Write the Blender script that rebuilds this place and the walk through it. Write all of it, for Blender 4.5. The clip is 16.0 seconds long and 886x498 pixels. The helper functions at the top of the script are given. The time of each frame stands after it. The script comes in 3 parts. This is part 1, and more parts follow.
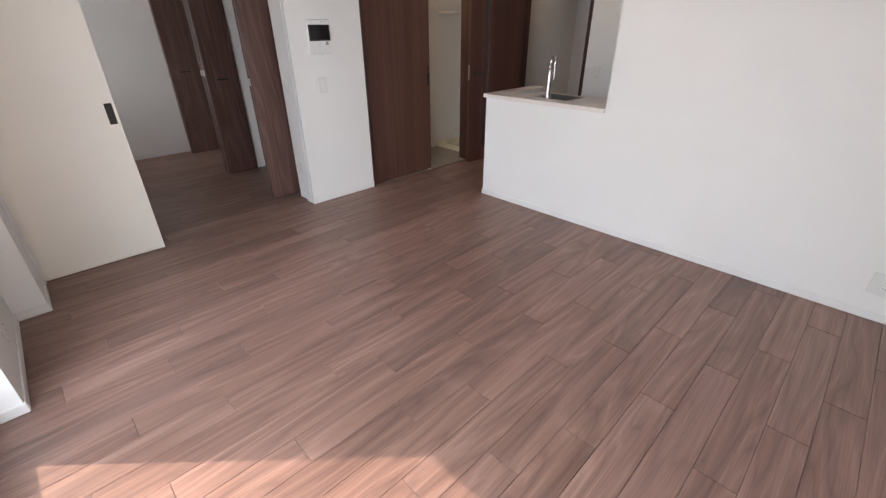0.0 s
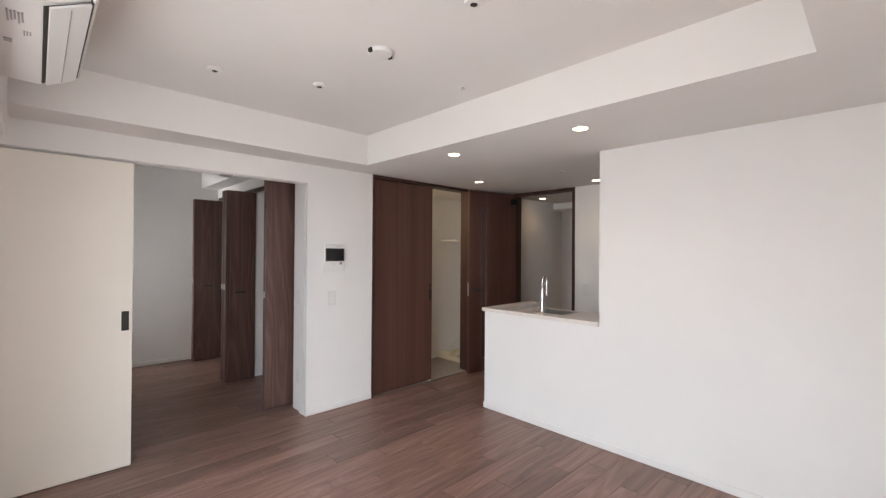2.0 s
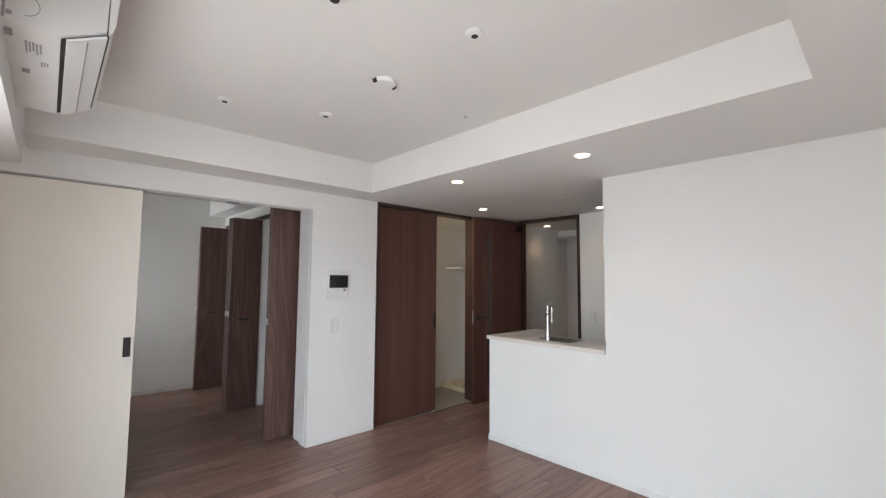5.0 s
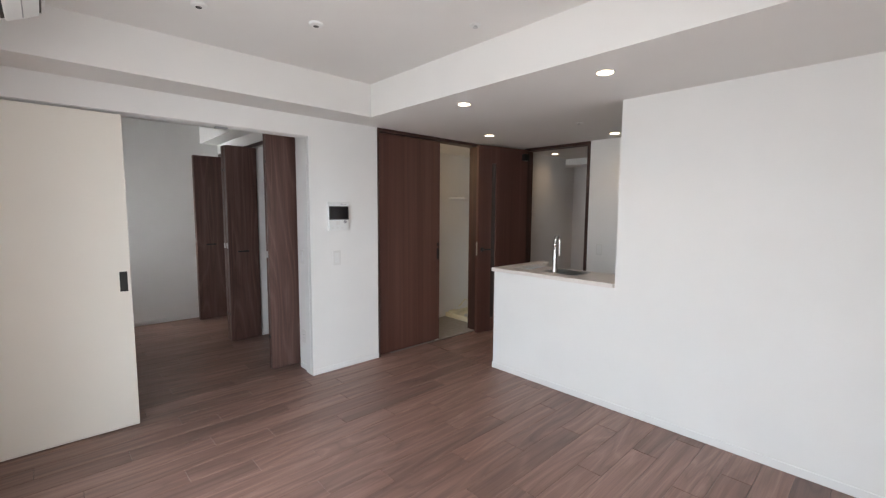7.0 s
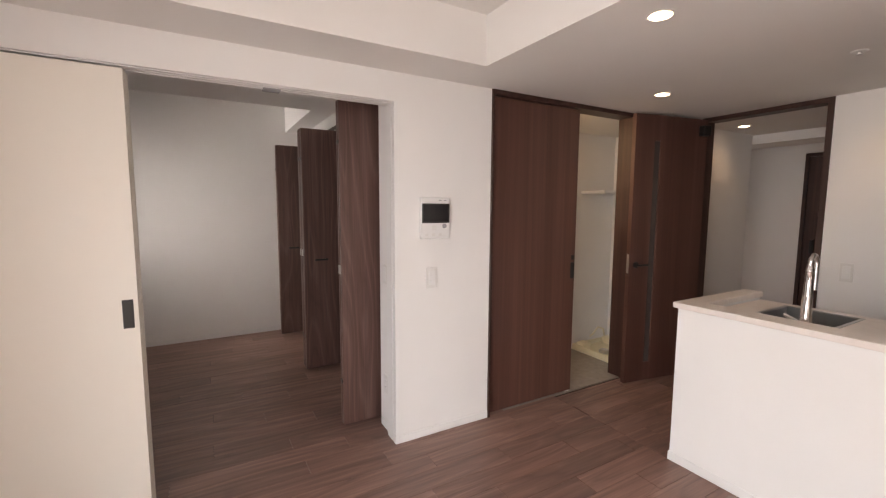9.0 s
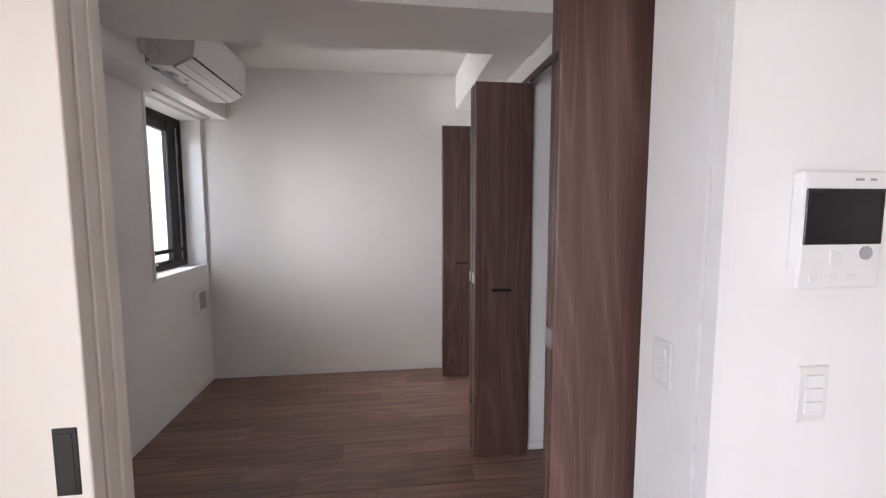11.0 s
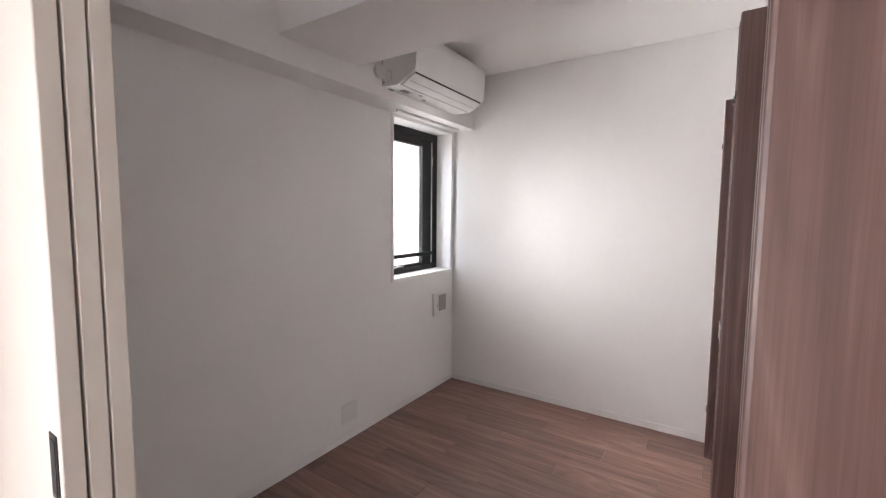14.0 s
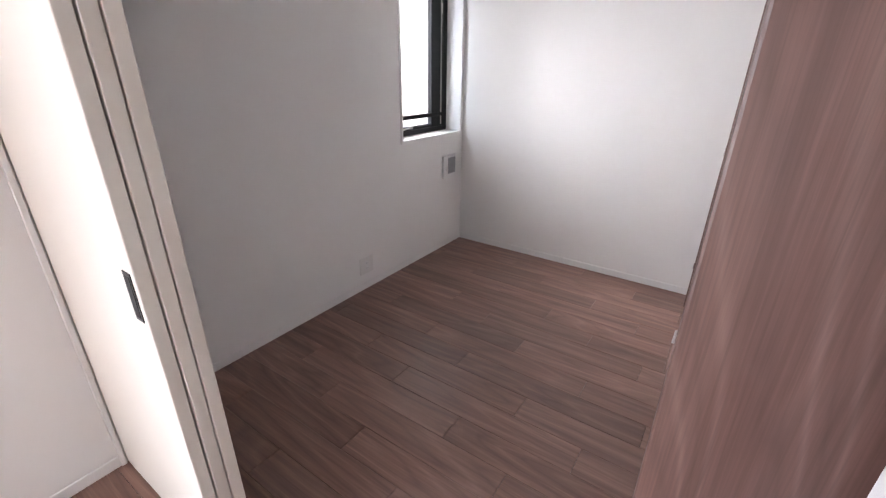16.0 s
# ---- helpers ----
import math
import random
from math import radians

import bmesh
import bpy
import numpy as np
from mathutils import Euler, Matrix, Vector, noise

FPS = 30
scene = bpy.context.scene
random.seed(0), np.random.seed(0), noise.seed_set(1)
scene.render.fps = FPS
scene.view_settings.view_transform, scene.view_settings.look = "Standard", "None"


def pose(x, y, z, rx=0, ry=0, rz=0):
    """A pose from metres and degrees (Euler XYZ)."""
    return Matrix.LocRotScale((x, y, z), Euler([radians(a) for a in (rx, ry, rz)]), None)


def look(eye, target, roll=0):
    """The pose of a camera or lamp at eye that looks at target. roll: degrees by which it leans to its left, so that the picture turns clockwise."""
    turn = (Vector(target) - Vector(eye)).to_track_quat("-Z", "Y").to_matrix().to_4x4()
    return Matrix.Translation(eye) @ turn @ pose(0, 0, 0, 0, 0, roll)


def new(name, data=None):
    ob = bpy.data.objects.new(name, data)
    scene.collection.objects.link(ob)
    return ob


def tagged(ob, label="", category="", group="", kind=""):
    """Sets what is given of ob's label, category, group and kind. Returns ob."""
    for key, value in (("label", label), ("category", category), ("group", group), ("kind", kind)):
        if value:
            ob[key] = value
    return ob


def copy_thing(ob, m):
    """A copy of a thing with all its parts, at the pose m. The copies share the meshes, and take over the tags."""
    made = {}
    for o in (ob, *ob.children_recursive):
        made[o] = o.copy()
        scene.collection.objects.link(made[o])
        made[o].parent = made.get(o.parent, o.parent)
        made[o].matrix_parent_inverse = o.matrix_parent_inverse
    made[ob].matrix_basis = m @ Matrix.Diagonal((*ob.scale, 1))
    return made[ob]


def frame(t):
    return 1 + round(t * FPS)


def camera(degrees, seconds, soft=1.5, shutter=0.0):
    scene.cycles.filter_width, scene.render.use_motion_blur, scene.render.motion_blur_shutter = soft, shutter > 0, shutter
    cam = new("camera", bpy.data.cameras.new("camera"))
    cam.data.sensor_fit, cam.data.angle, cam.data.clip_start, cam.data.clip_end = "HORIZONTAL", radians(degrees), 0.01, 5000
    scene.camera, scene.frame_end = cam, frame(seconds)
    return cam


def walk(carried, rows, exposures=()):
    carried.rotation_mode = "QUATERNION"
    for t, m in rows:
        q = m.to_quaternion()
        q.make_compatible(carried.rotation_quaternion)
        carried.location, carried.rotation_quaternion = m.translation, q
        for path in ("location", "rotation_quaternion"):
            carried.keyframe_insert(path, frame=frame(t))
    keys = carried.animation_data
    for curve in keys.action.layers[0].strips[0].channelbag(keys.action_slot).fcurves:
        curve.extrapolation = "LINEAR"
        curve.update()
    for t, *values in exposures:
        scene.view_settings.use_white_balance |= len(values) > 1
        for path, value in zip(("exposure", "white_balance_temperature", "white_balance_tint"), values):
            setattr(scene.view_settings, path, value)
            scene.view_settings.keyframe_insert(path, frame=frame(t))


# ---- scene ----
cam = camera(93.0, 16.0, soft=1.3)
PATH = [
    (0, (-1.67, -3.373, 1.42), (-0.438, -2.108, 0.482), -0.3),
    (0.5, (-1.672, -3.389, 1.421), (-0.38, -2.058, 0.673), -0.0),
    (1, (-1.666, -3.394, 1.407), (-0.322, -2.002, 0.899), -0.0),
    (1.5, (-1.66, -3.404, 1.401), (-0.285, -1.971, 1.165), 0.1),
    (2, (-1.674, -3.397, 1.409), (-0.285, -1.958, 1.422), 0.4),
    (2.5, (-1.679, -3.396, 1.402), (-0.297, -1.963, 1.594), 0.5),
    (3, (-1.658, -3.408, 1.386), (-0.295, -1.975, 1.684), 0.5),
    (5.5, (-1.657, -3.399, 1.393), (-0.285, -1.945, 1.451), 0.4),
    (6.2, (-1.683, -3.37, 1.388), (-0.302, -1.926, 1.298), 0.4),
    (7, (-1.584, -3.276, 1.409), (-0.221, -1.824, 1.223), 0.4),
    (7.5, (-1.457, -3.072, 1.386), (-0.124, -1.592, 1.195), 0.4),
    (8, (-1.294, -2.816, 1.399), (-0.035, -1.274, 1.2), 0.4),
    (8.5, (-1.109, -2.536, 1.411), (0.031, -0.905, 1.207), 0.4),
    (9, (-0.964, -2.221, 1.416), (0.023, -0.493, 1.214), 0.3),
    (9.2, (-0.916, -2.078, 1.405), (0.001, -0.311, 1.206), 0.3),
    (11.3, (-0.661, -0.591, 1.39), (-0.557, 1.398, 1.207), 0.0),
    (11.6, (-0.63, -0.395, 1.401), (-0.691, 1.596, 1.222), 0.1),
    (12, (-0.611, -0.165, 1.412), (-0.896, 1.807, 1.232), 0.2),
    (12.5, (-0.54, -0.011, 1.428), (-1.139, 1.889, 1.252), 0.5),
    (13, (-0.425, 0.001, 1.431), (-1.278, 1.802, 1.259), 0.6),
    (13.5, (-0.338, -0.071, 1.436), (-1.36, 1.639, 1.266), 0.7),
    (14, (-0.269, -0.242, 1.413), (-1.356, 1.428, 1.25), 0.5),
    (14.5, (-0.218, -0.311, 1.416), (-1.327, 1.338, 1.189), 0.7),
    (15.2, (-0.215, -0.321, 1.414), (-1.31, 1.291, 0.961), 0.7),
    (16, (-0.227, -0.303, 1.424), (-1.26, 1.219, 0.639), 0.7),
]
EXPO = [
    (0.0, 0.17, 7200, 19), (1.0, 0.3, 7400, 21), (1.5, 0.3, 7400, 20), (2.2, 0.3, 7300, 18), (3.0, 0.22, 7000, 14), (5.5, 0.22, 7000, 14), (7.0, 0.25, 7000, 15),
    (8.0, 0.3, 7200, 19), (8.5, 0.35, 7900, 23), (9.2, 0.45, 8300, 25), (11.3, 0.98, 7000, 22), (12.0, 1.42, 7000, 21), (13.0, 1.55, 7400, 20),
    (14.0, 1.42, 7200, 22), (15.0, 1.35, 6900, 22), (16.0, 1.45, 6900, 22),
]
walk(cam, [(t, look(eye, target, roll)) for t, eye, target, roll in PATH], EXPO)

# ---- light ----
SUN_TRAVEL = Vector((0.507, -0.474, -0.719))
world = bpy.data.worlds.new("sky")
scene.world = world
world.use_nodes = True
wn = world.node_tree.nodes
sky = wn.new("ShaderNodeTexSky")
sky.sky_type = "NISHITA"
sky.sun_disc = False
sky.sun_elevation = radians(46)
sky.sun_rotation = radians(-46.9)
wn["Background"].inputs["Strength"].default_value = 0.10
world.node_tree.links.new(sky.outputs["Color"], wn["Background"].inputs["Color"])

sun = new("sun", bpy.data.lights.new("sun", "SUN"))
sun.data.energy, sun.data.angle, sun.data.color = 5.0, radians(0.6), (1.0, 0.91, 0.79)
sun.matrix_world = look((-6, 5, 12), Vector((-6, 5, 12)) + SUN_TRAVEL)


def area(name, m, w, h, power, color, spread=150):
    ob = new(name, bpy.data.lights.new(name, "AREA"))
    ob.data.shape, ob.data.size, ob.data.size_y = "RECTANGLE", w, h
    ob.data.energy, ob.data.color, ob.data.spread = power, color, radians(spread)
    ob.matrix_world = m
    return ob


# area lamps added outside both windows, standing in for skylight and balcony bounce
area("window_skylight", look((-3.7, -3.3, 2.7), (-1.0, -1.9, 0.5)), 3.4, 2.6, 160, (0.62, 0.82, 1.0), 175)
area("balcony_bounce_fill", look((-2.36, -2.45, 1.0), (-1.36, -1.80, 1.15)), 2.25, 1.9, 33, (0.85, 0.93, 1.0), 175)
area("bedroom_skylight", look((-5.3, 2.05, 2.3), (-2.3, 2.3, 1.55)), 1.5, 4.2, 340, (0.86, 0.94, 1.0), 170)
area("bedroom_window_skylight", look((-3.3, 2.15, 1.75), (-2.3, 2.10, 1.45)), 1.7, 1.6, 22, (0.90, 0.96, 1.0), 150)


# ---- materials ----
def mat(name):
    m = bpy.data.materials.new(name)
    m.use_nodes = True
    nt = m.node_tree
    return m, nt, nt.nodes["Principled BSDF"]


def link(nt, a, b):
    nt.links.new(a, b)


def noise_tex(nt, vec, scale, detail=3.0, rough=0.5, dist=0.0):
    n = nt.nodes.new("ShaderNodeTexNoise")
    n.inputs["Scale"].default_value, n.inputs["Detail"].default_value = scale, detail
    n.inputs["Roughness"].default_value, n.inputs["Distortion"].default_value = rough, dist
    if vec is not None:
        link(nt, vec, n.inputs["Vector"])
    return n


def ramp(nt, fac, stops):
    r = nt.nodes.new("ShaderNodeValToRGB")
    while len(r.color_ramp.elements) < len(stops):
        r.color_ramp.elements.new(0.5)
    for e, (p, c) in zip(r.color_ramp.elements, stops):
        e.position, e.color = p, (*c, 1)
    link(nt, fac, r.inputs["Fac"])
    return r


def vmath(nt, op, a, b):
    n = nt.nodes.new("ShaderNodeVectorMath")
    n.operation = op
    for k, v in enumerate((a, b)):
        if hasattr(v, "is_output"):
            link(nt, v, n.inputs[k])
        else:
            n.inputs[k].default_value = v
    return n.outputs[0]


def mix(nt, fac, a, b, mode="MIX"):
    n = nt.nodes.new("ShaderNodeMix")
    n.data_type, n.blend_type = "RGBA", mode
    for k, v in ((0, fac), (6, a), (7, b)):
        if hasattr(v, "is_output"):
            link(nt, v, n.inputs[k])
        else:
            n.inputs[k].default_value = v if k == 0 else (*v, 1)
    return n.outputs[2]


def bump(nt, bsdf, height, strength, dist):
    b = nt.nodes.new("ShaderNodeBump")
    b.inputs["Strength"].default_value, b.inputs["Distance"].default_value = strength, dist
    link(nt, height, b.inputs["Height"])
    link(nt, b.outputs["Normal"], bsdf.inputs["Normal"])


def position(nt):
    return nt.nodes.new("ShaderNodeNewGeometry").outputs["Position"]


def plain(name, color, rough=0.5, metal=0.0, var=0.06, scale=6.0, grain=0.0, grain_scale=400.0, spec=0.5):
    m, nt, b = mat(name)
    p = position(nt)
    n = noise_tex(nt, p, scale, 4)
    lo = tuple(c * (1 - var) for c in color)
    hi = tuple(min(1, c * (1 + var)) for c in color)
    link(nt, ramp(nt, n.outputs["Fac"], [(0.3, lo), (0.7, hi)]).outputs["Color"], b.inputs["Base Color"])
    b.inputs["Roughness"].default_value, b.inputs["Metallic"].default_value = rough, metal
    b.inputs["Specular IOR Level"].default_value = spec
    if grain:
        bump(nt, b, noise_tex(nt, p, grain_scale, 3).outputs["Fac"], grain, 0.002)
    return m


def wood(name, dark, mid, light, axis, rough, across=9.0, along=0.55, tone=0.35, veins=0.5, streaks=0.6, rings_n=9.0, fine_dark=0.79):
    """Wood whose grain runs along the axis (0, 1, 2), with a tone of its own on every board."""
    m, nt, b = mat(name)
    rnd = nt.nodes.new("ShaderNodeObjectInfo").outputs["Random"]
    comb = nt.nodes.new("ShaderNodeCombineXYZ")
    mul = nt.nodes.new("ShaderNodeMath")
    mul.operation = "MULTIPLY"
    mul.inputs[1].default_value = 57.0
    link(nt, rnd, mul.inputs[0])
    for k in range(3):
        link(nt, mul.outputs[0], comb.inputs[k])
    p = vmath(nt, "ADD", position(nt), comb.outputs[0])
    s = [across] * 3
    s[axis] = along
    p1 = vmath(nt, "MULTIPLY", p, tuple(s))
    rings = noise_tex(nt, p1, 1.0, 1.5, 0.4, 0.35)
    # contour lines of a stretched noise give cathedral figures
    sc = nt.nodes.new("ShaderNodeMath")
    sc.operation = "MULTIPLY"
    sc.inputs[1].default_value = rings_n
    link(nt, rings.outputs["Fac"], sc.inputs[0])
    wave = nt.nodes.new("ShaderNodeMath")
    wave.operation = "PINGPONG"
    wave.inputs[1].default_value = 0.5
    link(nt, sc.outputs[0], wave.inputs[0])
    s2 = [across * 40] * 3
    s2[axis] = along * 7
    fine = noise_tex(nt, vmath(nt, "MULTIPLY", p, tuple(s2)), 1.0, 4.0, 0.6, 0.3)
    s3 = [across * 1.3] * 3
    s3[axis] = along * 0.7
    broad = noise_tex(nt, vmath(nt, "MULTIPLY", p, tuple(s3)), 1.0, 3.0, 0.5, 0.4)
    s4 = [across * 6] * 3
    s4[axis] = along * 1.3
    streak = noise_tex(nt, vmath(nt, "MULTIPLY", p, tuple(s4)), 1.0, 3.0, 0.55, 1.0)
    col = ramp(nt, broad.outputs["Fac"], [(0.30, dark), (0.5, mid), (0.70, light)]).outputs["Color"]
    vein = ramp(nt, wave.outputs[0], [(0.0, tuple(c * 0.62 for c in mid)), (0.12, tuple(c * 0.9 for c in mid)), (0.34, mid), (0.5, light)]).outputs["Color"]
    col = mix(nt, veins, col, vein)
    scol = ramp(nt, streak.outputs["Fac"], [(0.30, (1.08, 1.08, 1.08)), (0.47, (1, 1, 1)), (0.58, (0.76, 0.74, 0.73)), (0.70, (0.60, 0.575, 0.565))]).outputs["Color"]
    col = mix(nt, streaks, col, scol, "MULTIPLY")
    fcol = ramp(nt, fine.outputs["Fac"], [(0.30, (fine_dark,) * 3), (0.64, (1.07, 1.07, 1.07))]).outputs["Color"]
    col = mix(nt, 0.65, col, fcol, "MULTIPLY")
    tcol = ramp(nt, rnd, [(0.0, (1 - tone,) * 3), (0.5, (1.0, 0.985, 0.97)), (1.0, (1 + tone * 0.7, 1 + tone * 0.68, 1 + tone * 0.66))]).outputs["Color"]
    col = mix(nt, 1.0, col, tcol, "MULTIPLY")
    link(nt, col, b.inputs["Base Color"])
    rr = nt.nodes.new("ShaderNodeMapRange")
    rr.inputs["To Min"].default_value, rr.inputs["To Max"].default_value = rough - 0.06, rough + 0.08
    link(nt, fine.outputs["Fac"], rr.inputs["Value"])
    link(nt, rr.outputs["Result"], b.inputs["Roughness"])
    bump(nt, b, fine.outputs["Fac"], 0.08, 0.001)
    return m


def glowing(name, color, strength):
    m, nt, b = mat(name)
    b.inputs["Base Color"].default_value = (*color, 1)
    b.inputs["Emission Color"].default_value = (*color, 1)
    b.inputs["Emission Strength"].default_value = strength
    return m


def glass(name, rough, tint=(0.95, 0.98, 0.98)):
    m, nt, b = mat(name)
    b.inputs["Base Color"].default_value = (*tint, 1)
    b.inputs["Roughness"].default_value = rough
    b.inputs["Transmission Weight"].default_value = 1.0
    b.inputs["IOR"].default_value = 1.1
    return m


M_WALL = plain("white_wallpaper", (0.80, 0.79, 0.775), 0.85, var=0.015, scale=2.5, grain=0.25, grain_scale=330, spec=0.2)
M_CEIL = plain("white_ceiling_paper", (0.78, 0.765, 0.745), 0.9, var=0.015, scale=2.0, grain=0.2, grain_scale=300, spec=0.15)
M_TRIM = plain("white_trim", (0.78, 0.775, 0.765), 0.4, var=0.02)
M_SLIDE = plain("cream_door_sheet", (0.82, 0.775, 0.70), 0.5, var=0.02, scale=1.5, grain=0.08, grain_scale=200)
M_FLOOR = wood("walnut_floor_board", (0.175, 0.096, 0.075), (0.245, 0.140, 0.112), (0.325, 0.198, 0.160), 0, 0.36, across=6.0, along=0.75, tone=0.20, veins=0.6, streaks=0.5, rings_n=7.0, fine_dark=0.68)
M_JOINT = plain("dark_floor_joint", (0.05, 0.03, 0.025), 0.8)
M_DOOR = wood("dark_walnut_door_sheet", (0.062, 0.0245, 0.0175), (0.094, 0.039, 0.029), (0.145, 0.068, 0.051), 2, 0.38, across=4.2, along=0.14, tone=0.06, veins=0.25, streaks=0.25, rings_n=6.0)
M_BIFOLD = wood("walnut_closet_sheet", (0.086, 0.044, 0.037), (0.122, 0.063, 0.0525), (0.190, 0.115, 0.098), 2, 0.38, across=5.0, along=0.5, tone=0.05, veins=0.5, streaks=0.5, rings_n=8.0, fine_dark=0.6)
M_FRAME = wood("dark_walnut_frame", (0.038, 0.0155, 0.012), (0.056, 0.024, 0.0185), (0.080, 0.038, 0.029), 2, 0.40, tone=0.03, veins=0.2)
M_BLACK = plain("black_metal", (0.012, 0.011, 0.011), 0.35, var=0.1)
M_SASH = plain("black_window_sash", (0.008, 0.008, 0.009), 0.5, var=0.08, spec=0.25)
M_CHROME = plain("polished_chrome", (0.82, 0.82, 0.83), 0.10, 1.0, var=0.02)
M_STEEL = plain("brushed_steel", (0.55, 0.55, 0.55), 0.3, 1.0, var=0.05)
M_PLASTIC = plain("white_plastic", (0.76, 0.76, 0.75), 0.35, var=0.01)
M_PLATE = plain("switch_plastic", (0.72, 0.71, 0.69), 0.4, var=0.01)
M_GREY = plain("grey_plastic", (0.33, 0.33, 0.34), 0.45, var=0.04)
# near-black colour that stands in for shade inside slots and openings
M_DARK = plain("recess_shade", (0.03, 0.028, 0.026), 0.7)
M_SCREEN = plain("dark_screen", (0.02, 0.018, 0.02), 0.12, var=0.02)
M_STONE = plain("white_stone_worktop", (0.74, 0.68, 0.64), 0.28, var=0.04, scale=25)
M_VINYL = plain("grey_vinyl_floor", (0.30, 0.27, 0.24), 0.5, var=0.12, scale=20, grain=0.1, grain_scale=120)
M_IVORY = plain("ivory_washer_pan", (0.74, 0.68, 0.50), 0.4, var=0.03)
M_ALU = plain("aluminium_track", (0.55, 0.54, 0.52), 0.35, 0.8, var=0.04)
M_GROUND = plain("grey_ground", (0.22, 0.22, 0.21), 0.9, var=0.2, scale=0.4)
M_SLAB = plain("balcony_slab", (0.45, 0.44, 0.42), 0.8, var=0.1, scale=3)
M_FROST = glass("frosted_glass", 0.65)
M_CLEAR = glass("clear_glass", 0.02)
M_DOORGLASS = plain("smoked_door_glass", (0.075, 0.062, 0.058), 0.25, var=0.05)
M_LAMP = glowing("lamp_disc", (1.0, 0.86, 0.66), 6.0)


# ---- building blocks ----
def box(bm, a, b, bevel=0.0, seg=1):
    """A box from corner a to corner b, its edges rounded by bevel, added to bm."""
    made = bmesh.ops.create_cube(bm, size=1.0)["verts"]
    c = [(p + q) / 2 for p, q in zip(a, b)]
    d = [abs(q - p) for p, q in zip(a, b)]
    bmesh.ops.transform(bm, verts=made, matrix=Matrix.Translation(c) @ Matrix.Diagonal((*d, 1)))
    if bevel:
        es = list({e for v in made for e in v.link_edges})
        bmesh.ops.bevel(bm, geom=es, offset=min(bevel, min(d) * 0.45), segments=seg, profile=0.5, affect="EDGES")
    return bm


def cyl(bm, c, r, depth, axis="z", seg=32, r2=None):
    made = bmesh.ops.create_cone(bm, cap_ends=True, segments=seg, radius1=r, radius2=r if r2 is None else r2, depth=depth)["verts"]
    turn = {"z": Matrix(), "x": Matrix.Rotation(radians(90), 4, "Y"), "y": Matrix.Rotation(radians(90), 4, "X")}[axis]
    bmesh.ops.transform(bm, verts=made, matrix=Matrix.Translation(c) @ turn)
    return bm


def lathe(bm, c, profile, seg=40):
    """A turned shape about a vertical line through c: profile of (radius, height)."""
    rings = []
    for r, z in profile:
        rings.append([bm.verts.new((c[0] + r * math.cos(k * math.tau / seg), c[1] + r * math.sin(k * math.tau / seg), c[2] + z)) for k in range(seg)])
    for lo, hi in zip(rings, rings[1:]):
        for k in range(seg):
            bm.faces.new((lo[k], lo[(k + 1) % seg], hi[(k + 1) % seg], hi[k]))
    bm.faces.new(rings[-1])
    bm.faces.new(rings[0][::-1])
    bmesh.ops.recalc_face_normals(bm, faces=bm.faces)
    return bm


def tube(bm, pts, r, seg=16):
    """A round pipe along points."""
    pts = [Vector(p) for p in pts]
    rings = []
    for k, p in enumerate(pts):
        d = (pts[min(k + 1, len(pts) - 1)] - pts[max(k - 1, 0)]).normalized()
        side = d.cross(Vector((0.31, 0.2, 0.93)))
        side = side.normalized()
        up = side.cross(d)
        rings.append([bm.verts.new(p + r * (math.cos(a * math.tau / seg) * side + math.sin(a * math.tau / seg) * up)) for a in range(seg)])
    for lo, hi in zip(rings, rings[1:]):
        for k in range(seg):
            bm.faces.new((lo[k], lo[(k + 1) % seg], hi[(k + 1) % seg], hi[k]))
    bm.faces.new(rings[-1])
    bm.faces.new(rings[0][::-1])
    bmesh.ops.recalc_face_normals(bm, faces=bm.faces)
    return bm


def extrude_y(bm, profile, y0, y1):
    """A closed outline of (x, z) drawn out from y0 to y1."""
    a = [bm.verts.new((x, y0, z)) for x, z in profile]
    b = [bm.verts.new((x, y1, z)) for x, z in profile]
    n = len(a)
    for k in range(n):
        bm.faces.new((a[k], a[(k + 1) % n], b[(k + 1) % n], b[k]))
    bm.faces.new(a[::-1])
    bm.faces.new(b)
    bmesh.ops.recalc_face_normals(bm, faces=bm.faces)
    return bm


def B(*pairs, bevel=0.0, seg=1):
    bm = bmesh.new()
    for a, b in pairs:
        box(bm, a, b, bevel, seg)
    return bm


def base_of(ob):
    p = Vector((0, 0, 0))
    while ob:
        p = p + ob.location
        ob = ob.parent
    return p


def part(name, bm, material, parent=None, label="", smooth=False):
    """Links a bmesh given in world places as one mesh object, under its thing."""
    off = base_of(parent)
    bmesh.ops.transform(bm, verts=bm.verts, matrix=Matrix.Translation(-off))
    me = bpy.data.meshes.new(name)
    bm.to_mesh(me)
    bm.free()
    me.materials.append(material)
    ob = new(name, me)
    if smooth:
        for poly in me.polygons:
            poly.use_smooth = True
        me.set_sharp_from_angle(angle=radians(40))
    ob.parent = parent
    return tagged(ob, label) if label else ob


def thing(name, base, label, category, group="", kind=""):
    ob = new(name)
    ob.location = base
    return tagged(ob, label, category, group, kind)


def setting(name, bm, material, label, category):
    return tagged(part(name, bm, material), label, category, kind="structure")


# ---- plan ----
YW = -0.016          # living side of the partition
ZL, ZC, ZB = 2.148, 2.403, 2.50   # low ceiling, main ceiling, bedroom ceiling
XR = 1.268           # living side of the kitchen wall
XBED, YBED = -2.143, 2.785      # bedroom window wall and far wall
XBEAM = -1.79        # beam over the balcony window
XH = 2.67            # wall with the hall door
YBACK = -4.45
OPEN = 1.99          # sliding opening height

